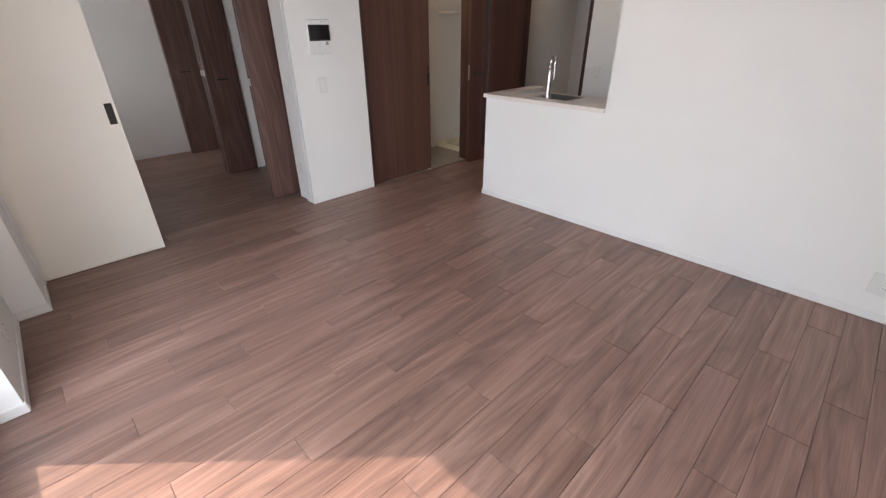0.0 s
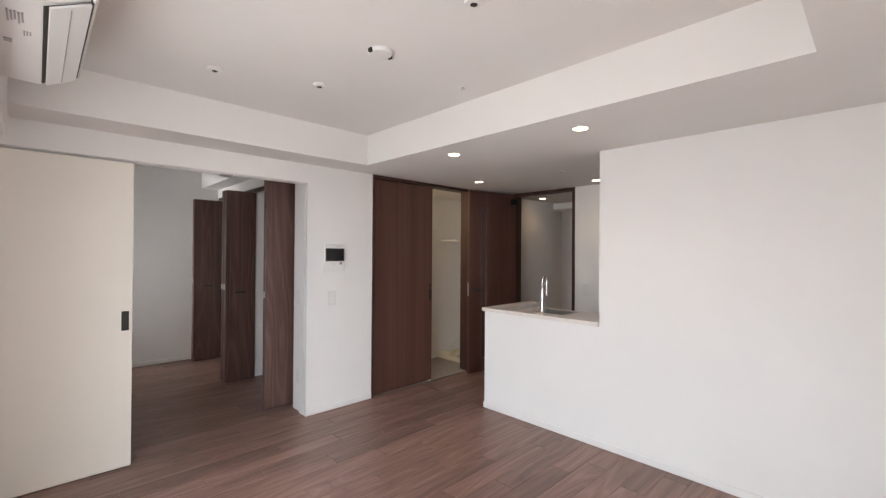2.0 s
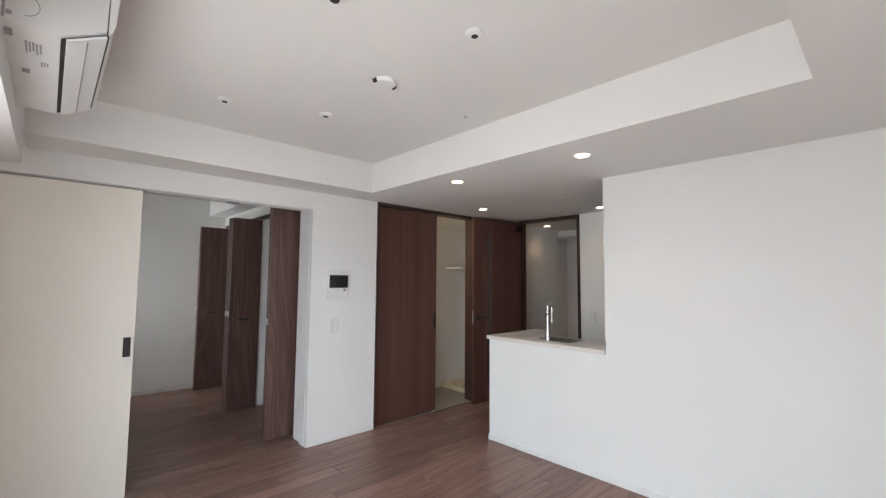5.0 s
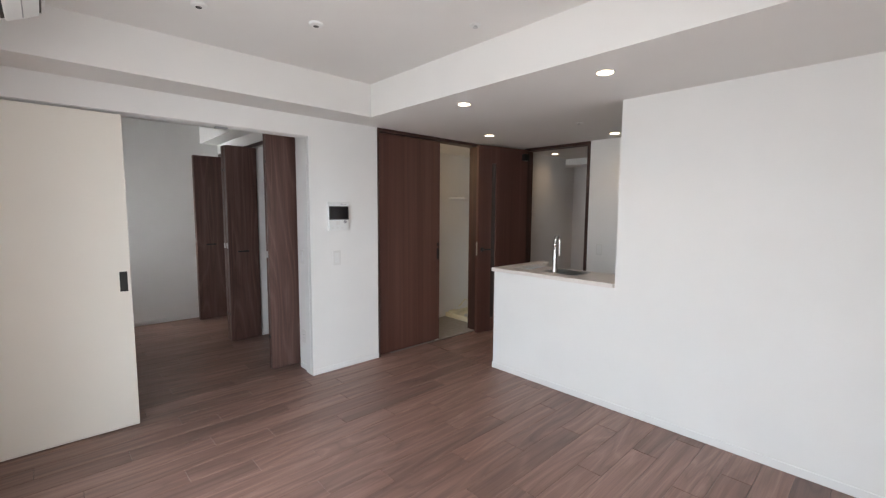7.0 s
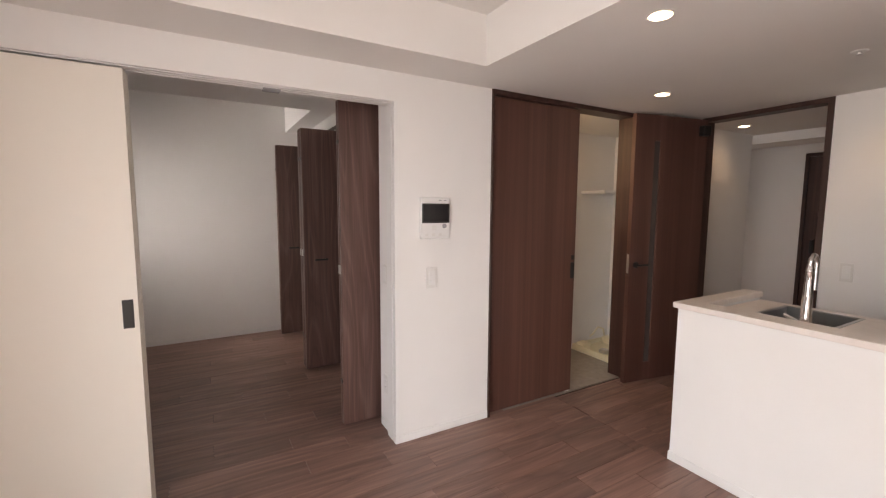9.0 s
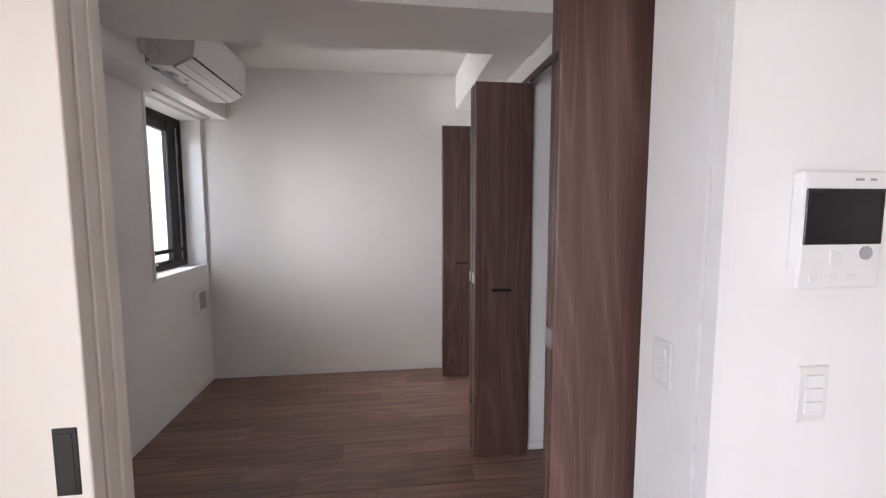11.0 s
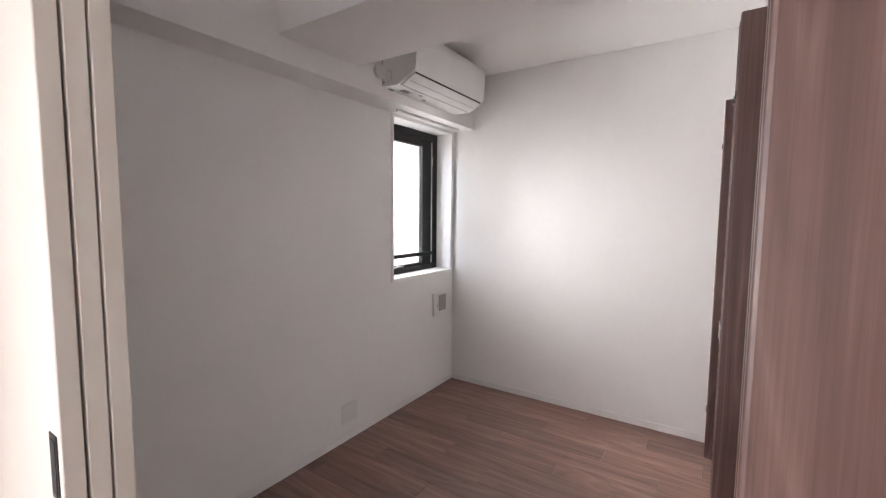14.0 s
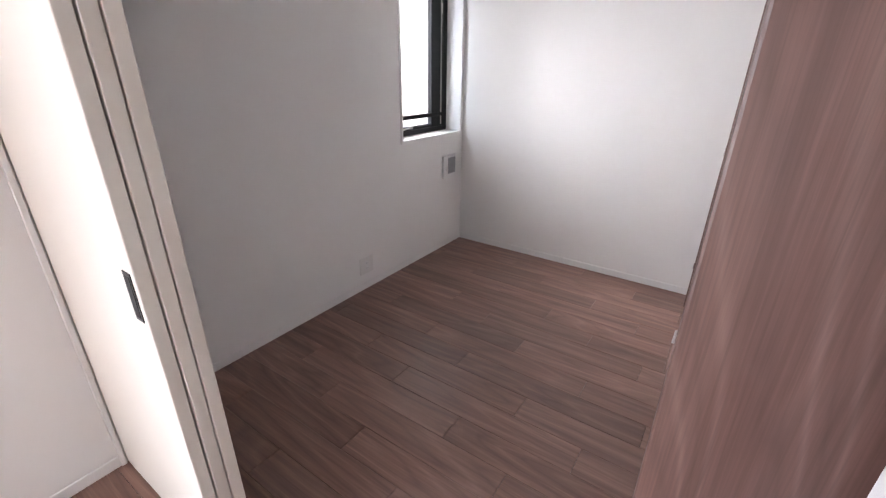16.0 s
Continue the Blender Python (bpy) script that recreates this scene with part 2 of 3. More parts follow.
# floors under the boards
setting("floor_base", B(((-2.25, YBACK, -0.12), (XH, 0.0, -0.006)), ((-2.25, 0.0, -0.12), (0.80, YBED, -0.006)), ((XH, -1.2, -0.12), (5.2, 0.6, -0.006))), M_JOINT, "dark sub-floor showing in the joints between floor boards", "floor")
setting("washroom_floor", B(((0.80, 0.0, -0.12), (2.8, 0.76, 0.001))), M_VINYL, "grey vinyl sheet floor of the washroom", "floor")

# living room, window wall: pier, wall piece with outlet, window wall
setting("wall_west_pier", B(((-2.4, -0.42, 0), (-1.905, 0.10, ZC))), M_WALL, "white papered pier beside the sliding doors", "wall")
setting("wall_west", B(((-2.4, -1.27, 0), (-2.05, -0.42, ZC)), ((-2.4, -1.29, 0), (-2.14, -1.27, ZC)), ((-2.4, YBACK, 0), (-2.14, -3.75, ZC)), ((-2.4, -3.75, 2.0), (-2.14, -1.29, ZC))), M_WALL, "white papered outer wall with a tall balcony window", "wall")
setting("beam_west", B(((-2.139, YBACK, 1.98), (XBEAM, -1.27, ZC)), ((-2.049, -1.27, 1.98), (XBEAM, -0.42, ZC)), ((-1.904, -0.42, 1.98), (XBEAM, -0.343, ZC))), M_WALL, "white papered ceiling beam over the balcony window", "beam")
setting("wall_south", B(((-2.4, YBACK - 0.12, 0), (XH, YBACK, ZC))), M_WALL, "white papered end wall of the living room", "wall")
# partition with the wide sliding opening
setting("wall_north", B(((-1.905, YW, OPEN), (0.0, 0.105, ZC)), ((0.0, YW, 0), (0.643, 0.27, ZC)), ((0.643, YW, ZL + 0.002), (2.8, 0.105, ZC))), M_WALL, "white papered partition with a wide sliding-door opening", "wall")
setting("wall_behind_sliding_door", B(((0.643, 0.065, 0), (1.40, 0.105, ZL)), ((2.06, YW, 0), (2.8, 0.105, ZL))), M_WALL, "white papered wall behind the dark sliding door", "wall")
# kitchen wall: full-height piece and the low counter wall
setting("wall_kitchen", B(((XR, YBACK, 0), (XR + 0.10, -1.987, ZL)), ((XR, -1.987, 0), (XR + 0.10, -0.905, 0.872)), ((XR + 0.10, -0.985, 0), (1.98, -0.905, 0.872))), M_WALL, "white papered wall stepping down to a low counter wall", "wall")
setting("wall_kitchen_back", B(((XH, YBACK, 0), (XH + 0.10, -1.03, ZL)), ((XH, -0.19, 0), (XH + 0.10, YW, ZL))), M_WALL, "white papered wall at the back of the kitchen", "wall")
# washroom and hall shells
setting("wall_washroom", B(((2.72, 0.105, 0), (2.80, 0.76, 2.3)), ((0.80, 0.70, 0), (2.72, 0.76, 2.3)), ((0.80, 0.105, 0), (0.86, 0.70, 2.3))), M_WALL, "cream-lit white wall round the washroom", "wall")
setting("washroom_ceiling", B(((0.80, 0.105, 2.12), (2.80, 0.76, 2.20))), M_CEIL, "white washroom ceiling", "ceiling")
setting("wall_hall", B(((2.80, 0.0, 0), (3.90, 0.10, ZL)), ((3.90, 0.55, 0), (5.2, 0.62, ZL)), ((XH + 0.10, -1.28, 0), (5.2, -1.2, ZL)), ((5.1, -0.02, 0), (5.2, 0.55, ZL)), ((5.1, -1.2, 0), (5.2, -0.85, ZL)), ((5.1, -0.85, 2.03), (5.2, -0.02, ZL))), M_WALL, "white papered walls of the hall", "wall")
setting("hall_soffit", B(((3.95, -1.2, 2.06), (4.25, 0.55, ZL))), M_WALL, "white papered soffit across the hall", "beam")

# ceilings
setting("ceiling", B(((-2.14, -3.24, ZC), (0.363, -0.343, ZC + 0.1))), M_CEIL, "white papered raised ceiling of the living room", "ceiling")
setting("ceiling_low", B(((0.363, YBACK, ZL), (XH + 0.1, YW, ZC + 0.1)), ((XBEAM, -0.343, ZL), (0.363, YW, ZC + 0.1)), ((XBEAM, YBACK, ZL), (0.363, -3.24, ZC + 0.1)), ((XH + 0.1, -1.28, ZL), (5.2, 0.62, ZC))), M_CEIL, "white papered lowered ceiling round the raised one", "ceiling")

# bedroom shell
setting("bedroom_wall_west", B(((-2.4, 0.105, 0), (XBED, 1.995, ZB)), ((-2.4, 2.745, 0), (XBED, YBED, ZB)), ((-2.4, 1.995, 0), (XBED, 2.745, 0.955)), ((-2.4, 1.995, 2.10), (XBED, 2.745, ZB))), M_WALL, "white papered bedroom wall with a narrow window", "wall")
setting("bedroom_wall_north", B(((-2.4, YBED, 0), (0.80, YBED + 0.1, ZB))), M_WALL, "white papered bedroom end wall", "wall")
setting("bedroom_beam_west", B(((XBED, 0.105, 2.094), (-1.95, YBED, ZB))), M_WALL, "white papered beam along the bedroom window wall", "beam")
setting("bedroom_beam_cross", B(((-1.95, 0.98, 2.21), (0.09, 1.47, ZB))), M_WALL, "white papered deep beam across the bedroom ceiling", "beam")
setting("bedroom_ceiling", B(((-2.4, 0.105, ZB), (0.80, YBED, ZB + 0.1))), M_CEIL, "white papered bedroom ceiling", "ceiling")
setting("closet_header", B(((0.075, 0.27, 2.095), (0.16, YBED, ZB)), ((-0.125, 1.47, 2.22), (0.075, YBED, ZB))), M_WALL, "white papered header above the closet doors", "wall")
setting("closet_wall", B(((0.68, 0.27, 0), (0.80, YBED, ZB)), ((0.09, 1.455, 0), (0.68, 1.495, ZB)), ((0.09, 2.64, 0), (0.68, YBED, ZB)), ((0.0, 0.27, 0), (0.075, 0.272, 2.09))), M_WALL, "white papered walls inside the closet", "wall")

# outdoors
setting("ground", B(((-400, -400, -9.2), (400, 400, -9.0))), M_GROUND, "grey ground far below", "ground")
# unseen overhang, added only to block direct sun at the bedroom window
setting("bedroom_sun_blocker", B(((-3.75, 1.2, 2.62), (-2.4, 4.8, 2.78))), M_SLAB, "unseen grey slab added to keep the sun off the bedroom window", "balcony")
# balcony floor out of view, added to reflect sunlight up through the window
setting("balcony_floor", B(((-3.7, YBACK, -0.25), (-2.4, YBED, -0.12))), M_SLAB, "grey concrete balcony floor, added unseen to bounce daylight", "balcony")


# ---- baseboards and trim ----
def baseboard(name, a, b):
    setting(name, B((a, b), bevel=0.003), M_TRIM, "thin white baseboard", "baseboard")


BH = 0.05
baseboard("baseboard", (0.0, YW - 0.008, 0), (0.643, YW, BH))
baseboard("baseboard", (XR - 0.008, YBACK, 0), (XR, -0.905, BH))
baseboard("baseboard", (XR - 0.008, -0.905, 0), (1.98, -0.897, BH))
baseboard("baseboard", (-1.905, -0.42, 0), (-1.897, -0.03, BH))
baseboard("baseboard", (-2.05, -0.428, 0), (-1.897, -0.42, BH))
baseboard("baseboard", (-2.05, -1.27, 0), (-2.042, -0.428, BH))
baseboard("baseboard", (-2.14, -1.278, 0), (-2.042, -1.27, BH))
baseboard("baseboard", (XBED, 0.105, 0), (XBED + 0.008, YBED, BH))
baseboard("baseboard", (XBED + 0.008, YBED - 0.008, 0), (0.09, YBED, BH))
baseboard("baseboard", (-0.008, 0.09, 0), (0.0, 0.255, BH))
baseboard("baseboard", (0.09, 1.447, 0), (0.68, 1.455, BH))
baseboard("baseboard", (XH - 0.008, YBACK, 0), (XH, -1.05, BH))
# casing of the sliding opening
setting("sliding_door_casing", B(((-0.022, YW - 0.004, 0), (0.0, 0.016, OPEN)), ((-0.022, 0.028, 0), (0.0, 0.105, OPEN))), M_TRIM, "white casing of the sliding-door opening", "trim")
setting("pier_trim", B(((-1.905, -0.034, 0), (-1.892, -0.016, OPEN)), bevel=0.002), M_TRIM, "slim white trim strip beside the sliding doors", "trim")
setting("sliding_door_track", B(*[((-1.905, y, OPEN - 0.004), (-0.022, y + 0.022, OPEN + 0.0)) for y in (0.004, 0.040, 0.076)]), M_TRIM, "white three-lane ceiling track of the sliding doors", "trim")


# ---- sliding doors (three white panels stacked at one side) ----
def sliding_panel(y0, x0, x1, pull):
    ob = thing("sliding_door", ((x0 + x1) / 2, y0, 0), "tall cream-white sliding door panel pushed open on its track", "door", "stacked sliding doors")
    part("panel", B(((x0, y0, 0.006), (x1, y0 + 0.033, OPEN - 0.016)), bevel=0.002), M_SLIDE, ob)
    if pull:
        p = part("recessed_pull", B(((x1 - 0.058, y0 - 0.002, 0.885), (x1 - 0.018, y0 + 0.001, 1.01)), bevel=0.001), M_BLACK, ob, "black recessed finger pull")
        part("pull_recess", B(((x1 - 0.050, y0 - 0.003, 0.895), (x1 - 0.026, y0 - 0.0015, 1.0))), M_DARK, p)
    return ob


sliding_panel(-0.012, -1.895, -1.222, True)
sliding_panel(0.026, -1.895, -1.220, False)
sliding_panel(0.063, -1.895, -1.218, False)
stop = thing("door_stop", (-0.64, 0.06, OPEN - 0.01), "small dark stopper in the overhead sliding track", "door stop")
part("stopper", B(((-0.68, 0.040, OPEN - 0.012), (-0.60, 0.062, OPEN - 0.004)), ((-0.68, 0.076, OPEN - 0.012), (-0.60, 0.098, OPEN - 0.004)), bevel=0.001), M_GREY, stop)


# ---- dark washroom sliding door and its frame ----
setting("washroom_door_frame", B(((0.643, YW - 0.012, 0), (0.660, 0.065, ZL - 0.001)), ((0.660, YW - 0.012, 2.118), (2.06, 0.105, ZL - 0.001)), ((2.0, YW - 0.012, 0), (2.06, 0.105, 2.118)), bevel=0.0015), M_FRAME, "dark walnut frame of the washroom doorway", "trim")
wd = thing("washroom_sliding_door", (1.05, 0.02, 0), "dark walnut sliding door, half open to the washroom", "door")
part("panel", B(((0.664, 0.004, 0.012), (1.445, 0.040, 2.114)), bevel=0.004, seg=2), M_DOOR, wd)
part("lock_plate", B(((1.405, -0.001, 1.025), (1.435, 0.006, 1.06)), bevel=0.001), M_BLACK, wd, "small black lock plate")
part("recessed_pull", B(((1.402, -0.001, 0.885), (1.436, 0.006, 1.005)), bevel=0.001), M_BLACK, wd, "black recessed finger pull")
part("bottom_guide", B(((1.40, 0.008, 0.001), (1.44, 0.036, 0.012))), M_PLASTIC, wd)
setting("washroom_threshold", B(((1.40, 0.0, -0.005), (2.0, 0.10, 0.004)), bevel=0.001), M_VINYL, "grey threshold strip at the washroom doorway", "trim")

# ---- hinged hall door, standing open ----
setting("hall_door_frame", B(((XH - 0.008, -0.225, 0), (XH + 0.108, -0.19, 2.146)), ((XH - 0.008, -1.03, 0), (XH + 0.108, -0.995, 2.113)), ((XH - 0.008, -1.03, 2.113), (XH + 0.108, -0.225, 2.146)), bevel=0.0015), M_FRAME, "dark walnut frame of the hall doorway", "trim")
hd = thing("hall_door", (XH - 0.02, -0.225, 0), "dark walnut hinged door with a narrow glass strip, open", "door")
W = 0.74
x0, y0 = XH - 0.02, -0.225
part("leaf", B(((x0 - W, y0 - 0.018, 0.008), (x0 - 0.18 * 1 - 0.37, y0 + 0.018, 2.125)), ((x0 - W + 0.255, y0 - 0.018, 0.008), (x0, y0 + 0.018, 2.125)), ((x0 - 0.56, y0 - 0.018, 1.93), (x0 - 0.48, y0 + 0.018, 2.125)), ((x0 - 0.56, y0 - 0.018, 0.008), (x0 - 0.48, y0 + 0.018, 0.16))), M_DOOR, hd)
part("glass_strip", B(((x0 - 0.55, y0 - 0.006, 0.16), (x0 - 0.485, y0 + 0.006, 1.93))), M_DOORGLASS, hd, "narrow smoked glass strip")
part("strike_plate", B(((x0 - W - 0.0015, y0 - 0.011, 0.90), (x0 - W, y0 + 0.011, 1.05))), M_STEEL, hd, "steel strike plate")
lev = part("lever_rose", cyl(bmesh.new(), (x0 - W + 0.06, y0 - 0.023, 0.965), 0.024, 0.010, "y"), M_BLACK, hd, "black round lever rose", True)
part("lever", tube(B(((x0 - W + 0.055, y0 - 0.062, 0.957), (x0 - W + 0.165, y0 - 0.048, 0.973)), bevel=0.004), [(x0 - W + 0.06, y0 - 0.02, 0.965), (x0 - W + 0.06, y0 - 0.055, 0.965)], 0.008), M_BLACK, lev)
part("door_closer", B(((x0 - 0.10, y0 - 0.07, 1.99), (x0 - 0.02, y0 - 0.018, 2.07)), bevel=0.008, seg=2), M_BLACK, hd, "black door closer box")
hd.rotation_euler = (0, 0, radians(-10.0))

# dark entrance door seen down the hall
ed = thing("hall_end_door", (5.14, -0.43, 0), "dark brown door at the far end of the hall", "door")
part("leaf", B(((5.11, -0.82, 0.01), (5.15, -0.05, 2.0)), bevel=0.003), M_FRAME, ed)
part("handle", B(((5.06, -0.16, 0.9), (5.11, -0.13, 1.05)), bevel=0.004), M_BLACK, ed)
setting("hall_end_door_frame", B(((5.085, -0.055, 0), (5.11, -0.02, 2.04)), ((5.085, -0.85, 2.0), (5.11, -0.055, 2.04)), ((5.085, -0.85, 0), (5.11, -0.815, 2.0))), M_FRAME, "dark frame round the far hall door", "trim")


# ---- kitchen ----
ct = thing("kitchen_counter_ledge", (XR, -1.45, 0.872), "white stone counter ledge capping the low wall", "counter")
part("front_ledge", B(((XR - 0.022, -1.985, 0.874), (XR + 0.115, -0.886, 0.905)), bevel=0.003), M_STONE, ct)
part("end_ledge", B(((XR + 0.115, -0.992, 0.874), (2.0, -0.886, 0.905)), bevel=0.003), M_STONE, ct)
wt = thing("kitchen_worktop", (1.7, -2.2, 0.83), "pale stone kitchen worktop with an inset sink", "worktop")
part("top", B(((XR + 0.11, -1.15, 0.825), (1.98, -0.99, 0.86)), ((XR + 0.11, -3.5, 0.825), (1.98, -1.47, 0.86)), ((XR + 0.11, -1.47, 0.825), (1.52, -1.15, 0.86)), ((1.90, -1.47, 0.825), (1.98, -1.15, 0.86))), M_STONE, wt)
part("upstand", B(((XR + 0.10, -1.985, 0.86), (XR + 0.112, -0.995, 0.874))), M_STONE, wt)
sk = thing("kitchen_sink", (1.7, -1.45, 0.66), "stainless steel sink set into the worktop", "sink")
part("bowl", B(((1.52, -1.47, 0.655), (1.90, -1.15, 0.665)), ((1.515, -1.47, 0.66), (1.523, -1.15, 0.858)), ((1.897, -1.47, 0.66), (1.905, -1.15, 0.858)), ((1.52, -1.157, 0.66), (1.90, -1.15, 0.858)), ((1.52, -1.47, 0.66), (1.90, -1.463, 0.858))), M_STEEL, sk)
part("rim", B(((1.51, -1.48, 0.860), (1.525, -1.14, 0.864)), ((1.895, -1.48, 0.860), (1.91, -1.14, 0.864)), ((1.525, -1.155, 0.860), (1.895, -1.14, 0.864)), ((1.525, -1.48, 0.860), (1.895, -1.465, 0.864)), bevel=0.001), M_STEEL, sk)
cab = thing("kitchen_base_cabinet", (1.7, -2.2, 0), "white kitchen base cabinets under the worktop", "cabinet")
part("carcass", B(((XR + 0.11, -3.5, 0.10), (1.49, -0.99, 0.82)), ((1.92, -3.5, 0.10), (1.94, -0.99, 0.82)), ((1.49, -3.5, 0.10), (1.92, -0.99, 0.14)), ((XR + 0.13, -3.5, 0), (1.88, -0.99, 0.10))), M_PLASTIC, cab)
FX, FY = 1.44, -1.40
fa = thing("kitchen_faucet", (FX, FY, 0.86), "tall polished chrome faucet with a hanging spray head", "faucet")
part("body", lathe(bmesh.new(), (FX, FY, 0.86), [(0.030, 0), (0.030, 0.005), (0.026, 0.012), (0.0235, 0.03), (0.0195, 0.15), (0.0198, 0.153), (0.0198, 0.158), (0.019, 0.161), (0.0165, 0.265), (0.0175, 0.268), (0.0175, 0.276), (0.0150, 0.280), (0.0125, 0.30)]), M_CHROME, fa, smooth=True)
arc = [(FX + 0.032 - 0.032 * math.cos(a), FY, 1.165 + 0.036 * math.sin(a)) for a in [math.pi * k / 12 for k in range(13)]]
part("spout", tube(bmesh.new(), [(FX, FY, 1.13)] + arc + [(FX + 0.064, FY, 1.14)], 0.0105), M_CHROME, fa, smooth=True)
part("spray_head", lathe(bmesh.new(), (FX + 0.064, FY, 1.035), [(0.009, 0), (0.0125, 0.003), (0.0125, 0.085), (0.0115, 0.11), (0.0110, 0.115)]), M_CHROME, fa, smooth=True)
part("lever", tube(bmesh.new(), [(FX, FY + 0.02, 0.885), (FX + 0.01, FY + 0.05, 0.892), (FX + 0.02, FY + 0.09, 0.905)], 0.008), M_CHROME, fa, smooth=True)


# ---- switches, outlets, intercom ----
def plate(name, label, category, c, w, h, normal, rockers=0, sockets=0):
    """A wall plate centred at c, facing +x, -x or -y, with rocker keys or socket faces."""
    ob = thing(name, c, label, category)
    def slab(u0, u1, v0, v1, d0, d1, bev):
        x, y, z = c
        if normal == "-y":
            return B(((x + u0, y - d1, z + v0), (x + u1, y - d0, z + v1)), bevel=bev)
        s = 1 if normal == "+x" else -1
        return B(((x + s * d0, y + u0, z + v0), (x + s * d1, y + u1, z + v1)), bevel=bev)
    part("plate", slab(-w / 2, w / 2, -h / 2, h / 2, 0, 0.008, 0.002), M_PLATE, ob)
    for k in range(rockers):
        z0 = -h * 0.36 + k * h * 0.72 / rockers
        part("rocker", slab(-w * 0.28, w * 0.28, z0 + 0.001, z0 + h * 0.72 / rockers - 0.001, 0.0075, 0.012, 0.001), M_PLASTIC, ob)
    for k in range(sockets):
        z0 = (k - (sockets - 1) / 2) * 0.035
        f = part("socket_face", slab(-0.012, 0.012, z0 - 0.012, z0 + 0.012, 0.0075, 0.0095, 0.001), M_PLASTIC, ob)
        part("slot", slab(-0.006, -0.004, z0 - 0.005, z0 + 0.005, 0.009, 0.0100, 0), M_DARK, f)
        part("slot", slab(0.004, 0.006, z0 - 0.005, z0 + 0.005, 0.009, 0.0100, 0), M_DARK, f)
    return ob


plate("light_switch", "white three-key light switch plate on the papered wall", "light switch", (0.216, YW, 0.99), 0.075, 0.125, "-y", rockers=3)
plate("light_switch", "white light switch plate on the door reveal", "light switch", (-0.0, 0.17, 1.0), 0.07, 0.12, "-x", rockers=3)
plate("wall_outlet", "white outlet plate low on the door reveal", "outlet", (-0.0, 0.17, 0.30), 0.07, 0.12, "-x", sockets=2)
plate("wall_outlet", "wide white outlet plate low on the bedroom wall", "outlet", (XBED, 1.575, 0.175), 0.125, 0.12, "+x", sockets=2)
plate("wall_outlet", "white outlet plate low on the kitchen wall", "outlet", (XR, -3.665, 0.21), 0.12, 0.12, "-x", sockets=2)
plate("wall_outlet", "white outlet plate low beside the balcony window", "outlet", (-2.05, -0.85, 0.2), 0.075, 0.12, "+x", sockets=2)
plate("light_switch", "white switch plate on the kitchen back wall", "light switch", (XH, -1.17, 1.0), 0.07, 0.12, "-x", rockers=2)

ic = thing("intercom", (0.23, YW, 1.35), "white wall intercom with a dark video screen", "intercom")
part("case", B(((0.133, YW - 0.028, 1.226), (0.328, YW, 1.468)), bevel=0.006, seg=2), M_PLASTIC, ic)
part("screen_bezel", B(((0.139, YW - 0.031, 1.318), (0.322, YW - 0.026, 1.432)), bevel=0.002), M_BLACK, ic, "black glossy screen bezel")
part("screen", B(((0.150, YW - 0.0325, 1.328), (0.311, YW - 0.029, 1.423))), M_SCREEN, ic)
part("button", cyl(bmesh.new(), (0.288, YW - 0.029, 1.300), 0.014, 0.004, "y"), M_GREY, ic, "round grey talk button", True)
for bx in (0.16, 0.205, 0.25):
    part("button", B(((bx, YW - 0.0295, 1.242), (bx + 0.02, YW - 0.027, 1.256)), bevel=0.001), M_PLATE, ic)
part("button", B(((0.205, YW - 0.0295, 1.275), (0.235, YW - 0.027, 1.305)), bevel=0.001), M_PLATE, ic)
part("text_bar", B(((0.25, YW - 0.0285, 1.448), (0.27, YW - 0.0275, 1.453)), ((0.285, YW - 0.0285, 1.448), (0.30, YW - 0.0275, 1.453))), M_GREY, ic)

vent = thing("wall_vent", (XBED, 2.574, 0.69), "square white wall vent with a grey louvre", "vent")
part("frame", B(((XBED, 2.485, 0.60), (XBED + 0.022, 2.665, 0.785)), bevel=0.004, seg=2), M_PLASTIC, vent)
part("grille_back", B(((XBED + 0.021, 2.545, 0.635), (XBED + 0.0235, 2.650, 0.765))), M_GREY, vent, "grey louvre panel")
for k in range(7):
    z = 0.642 + k * 0.017
    part("slat", B(((XBED + 0.022, 2.548, z), (XBED + 0.028, 2.647, z + 0.009)), bevel=0.001), M_GREY, vent)
part("slider", B(((XBED + 0.022, 2.520, 0.66), (XBED + 0.030, 2.538, 0.70)), bevel=0.002), M_PLATE, vent)


# ---- ceiling fittings ----
def downlight(x, y, z, power, label):
    ob = thing("downlight", (x, y, z), label, "downlight", "ceiling downlights")
    part("trim_ring", lathe(bmesh.new(), (x, y, z), [(0.050, -0.001), (0.0505, -0.004), (0.044, -0.005), (0.041, -0.002)]), M_PLASTIC, ob, smooth=True)
    part("lens", lathe(bmesh.new(), (x, y, z), [(0.0405, -0.006), (0.040, -0.0065), (0.01, -0.0075)]), M_LAMP, ob, "warm glowing lens", True)
    la = new("downlight_beam", bpy.data.lights.new("downlight_beam", "SPOT"))
    la.data.energy, la.data.color, la.data.spot_size, la.data.spot_blend, la.data.shadow_soft_size = power, (1.0, 0.76, 0.50), radians(120), 0.8, 0.035
    la.location = (x, y, z - 0.012)
    return ob


DL = "round recessed ceiling downlight, switched on, warm"
for x, y in ((0.635, -2.17), (0.59, -1.165), (1.662, -0.48), (2.40, -1.41)):
    downlight(x, y, ZL, 4.0, DL)
downlight(3.30, -0.20, ZL, 3.0, DL)
# extra fitting, added to give the warm glow near the hall end door
downlight(4.6, -0.35, ZL, 3.5, DL)


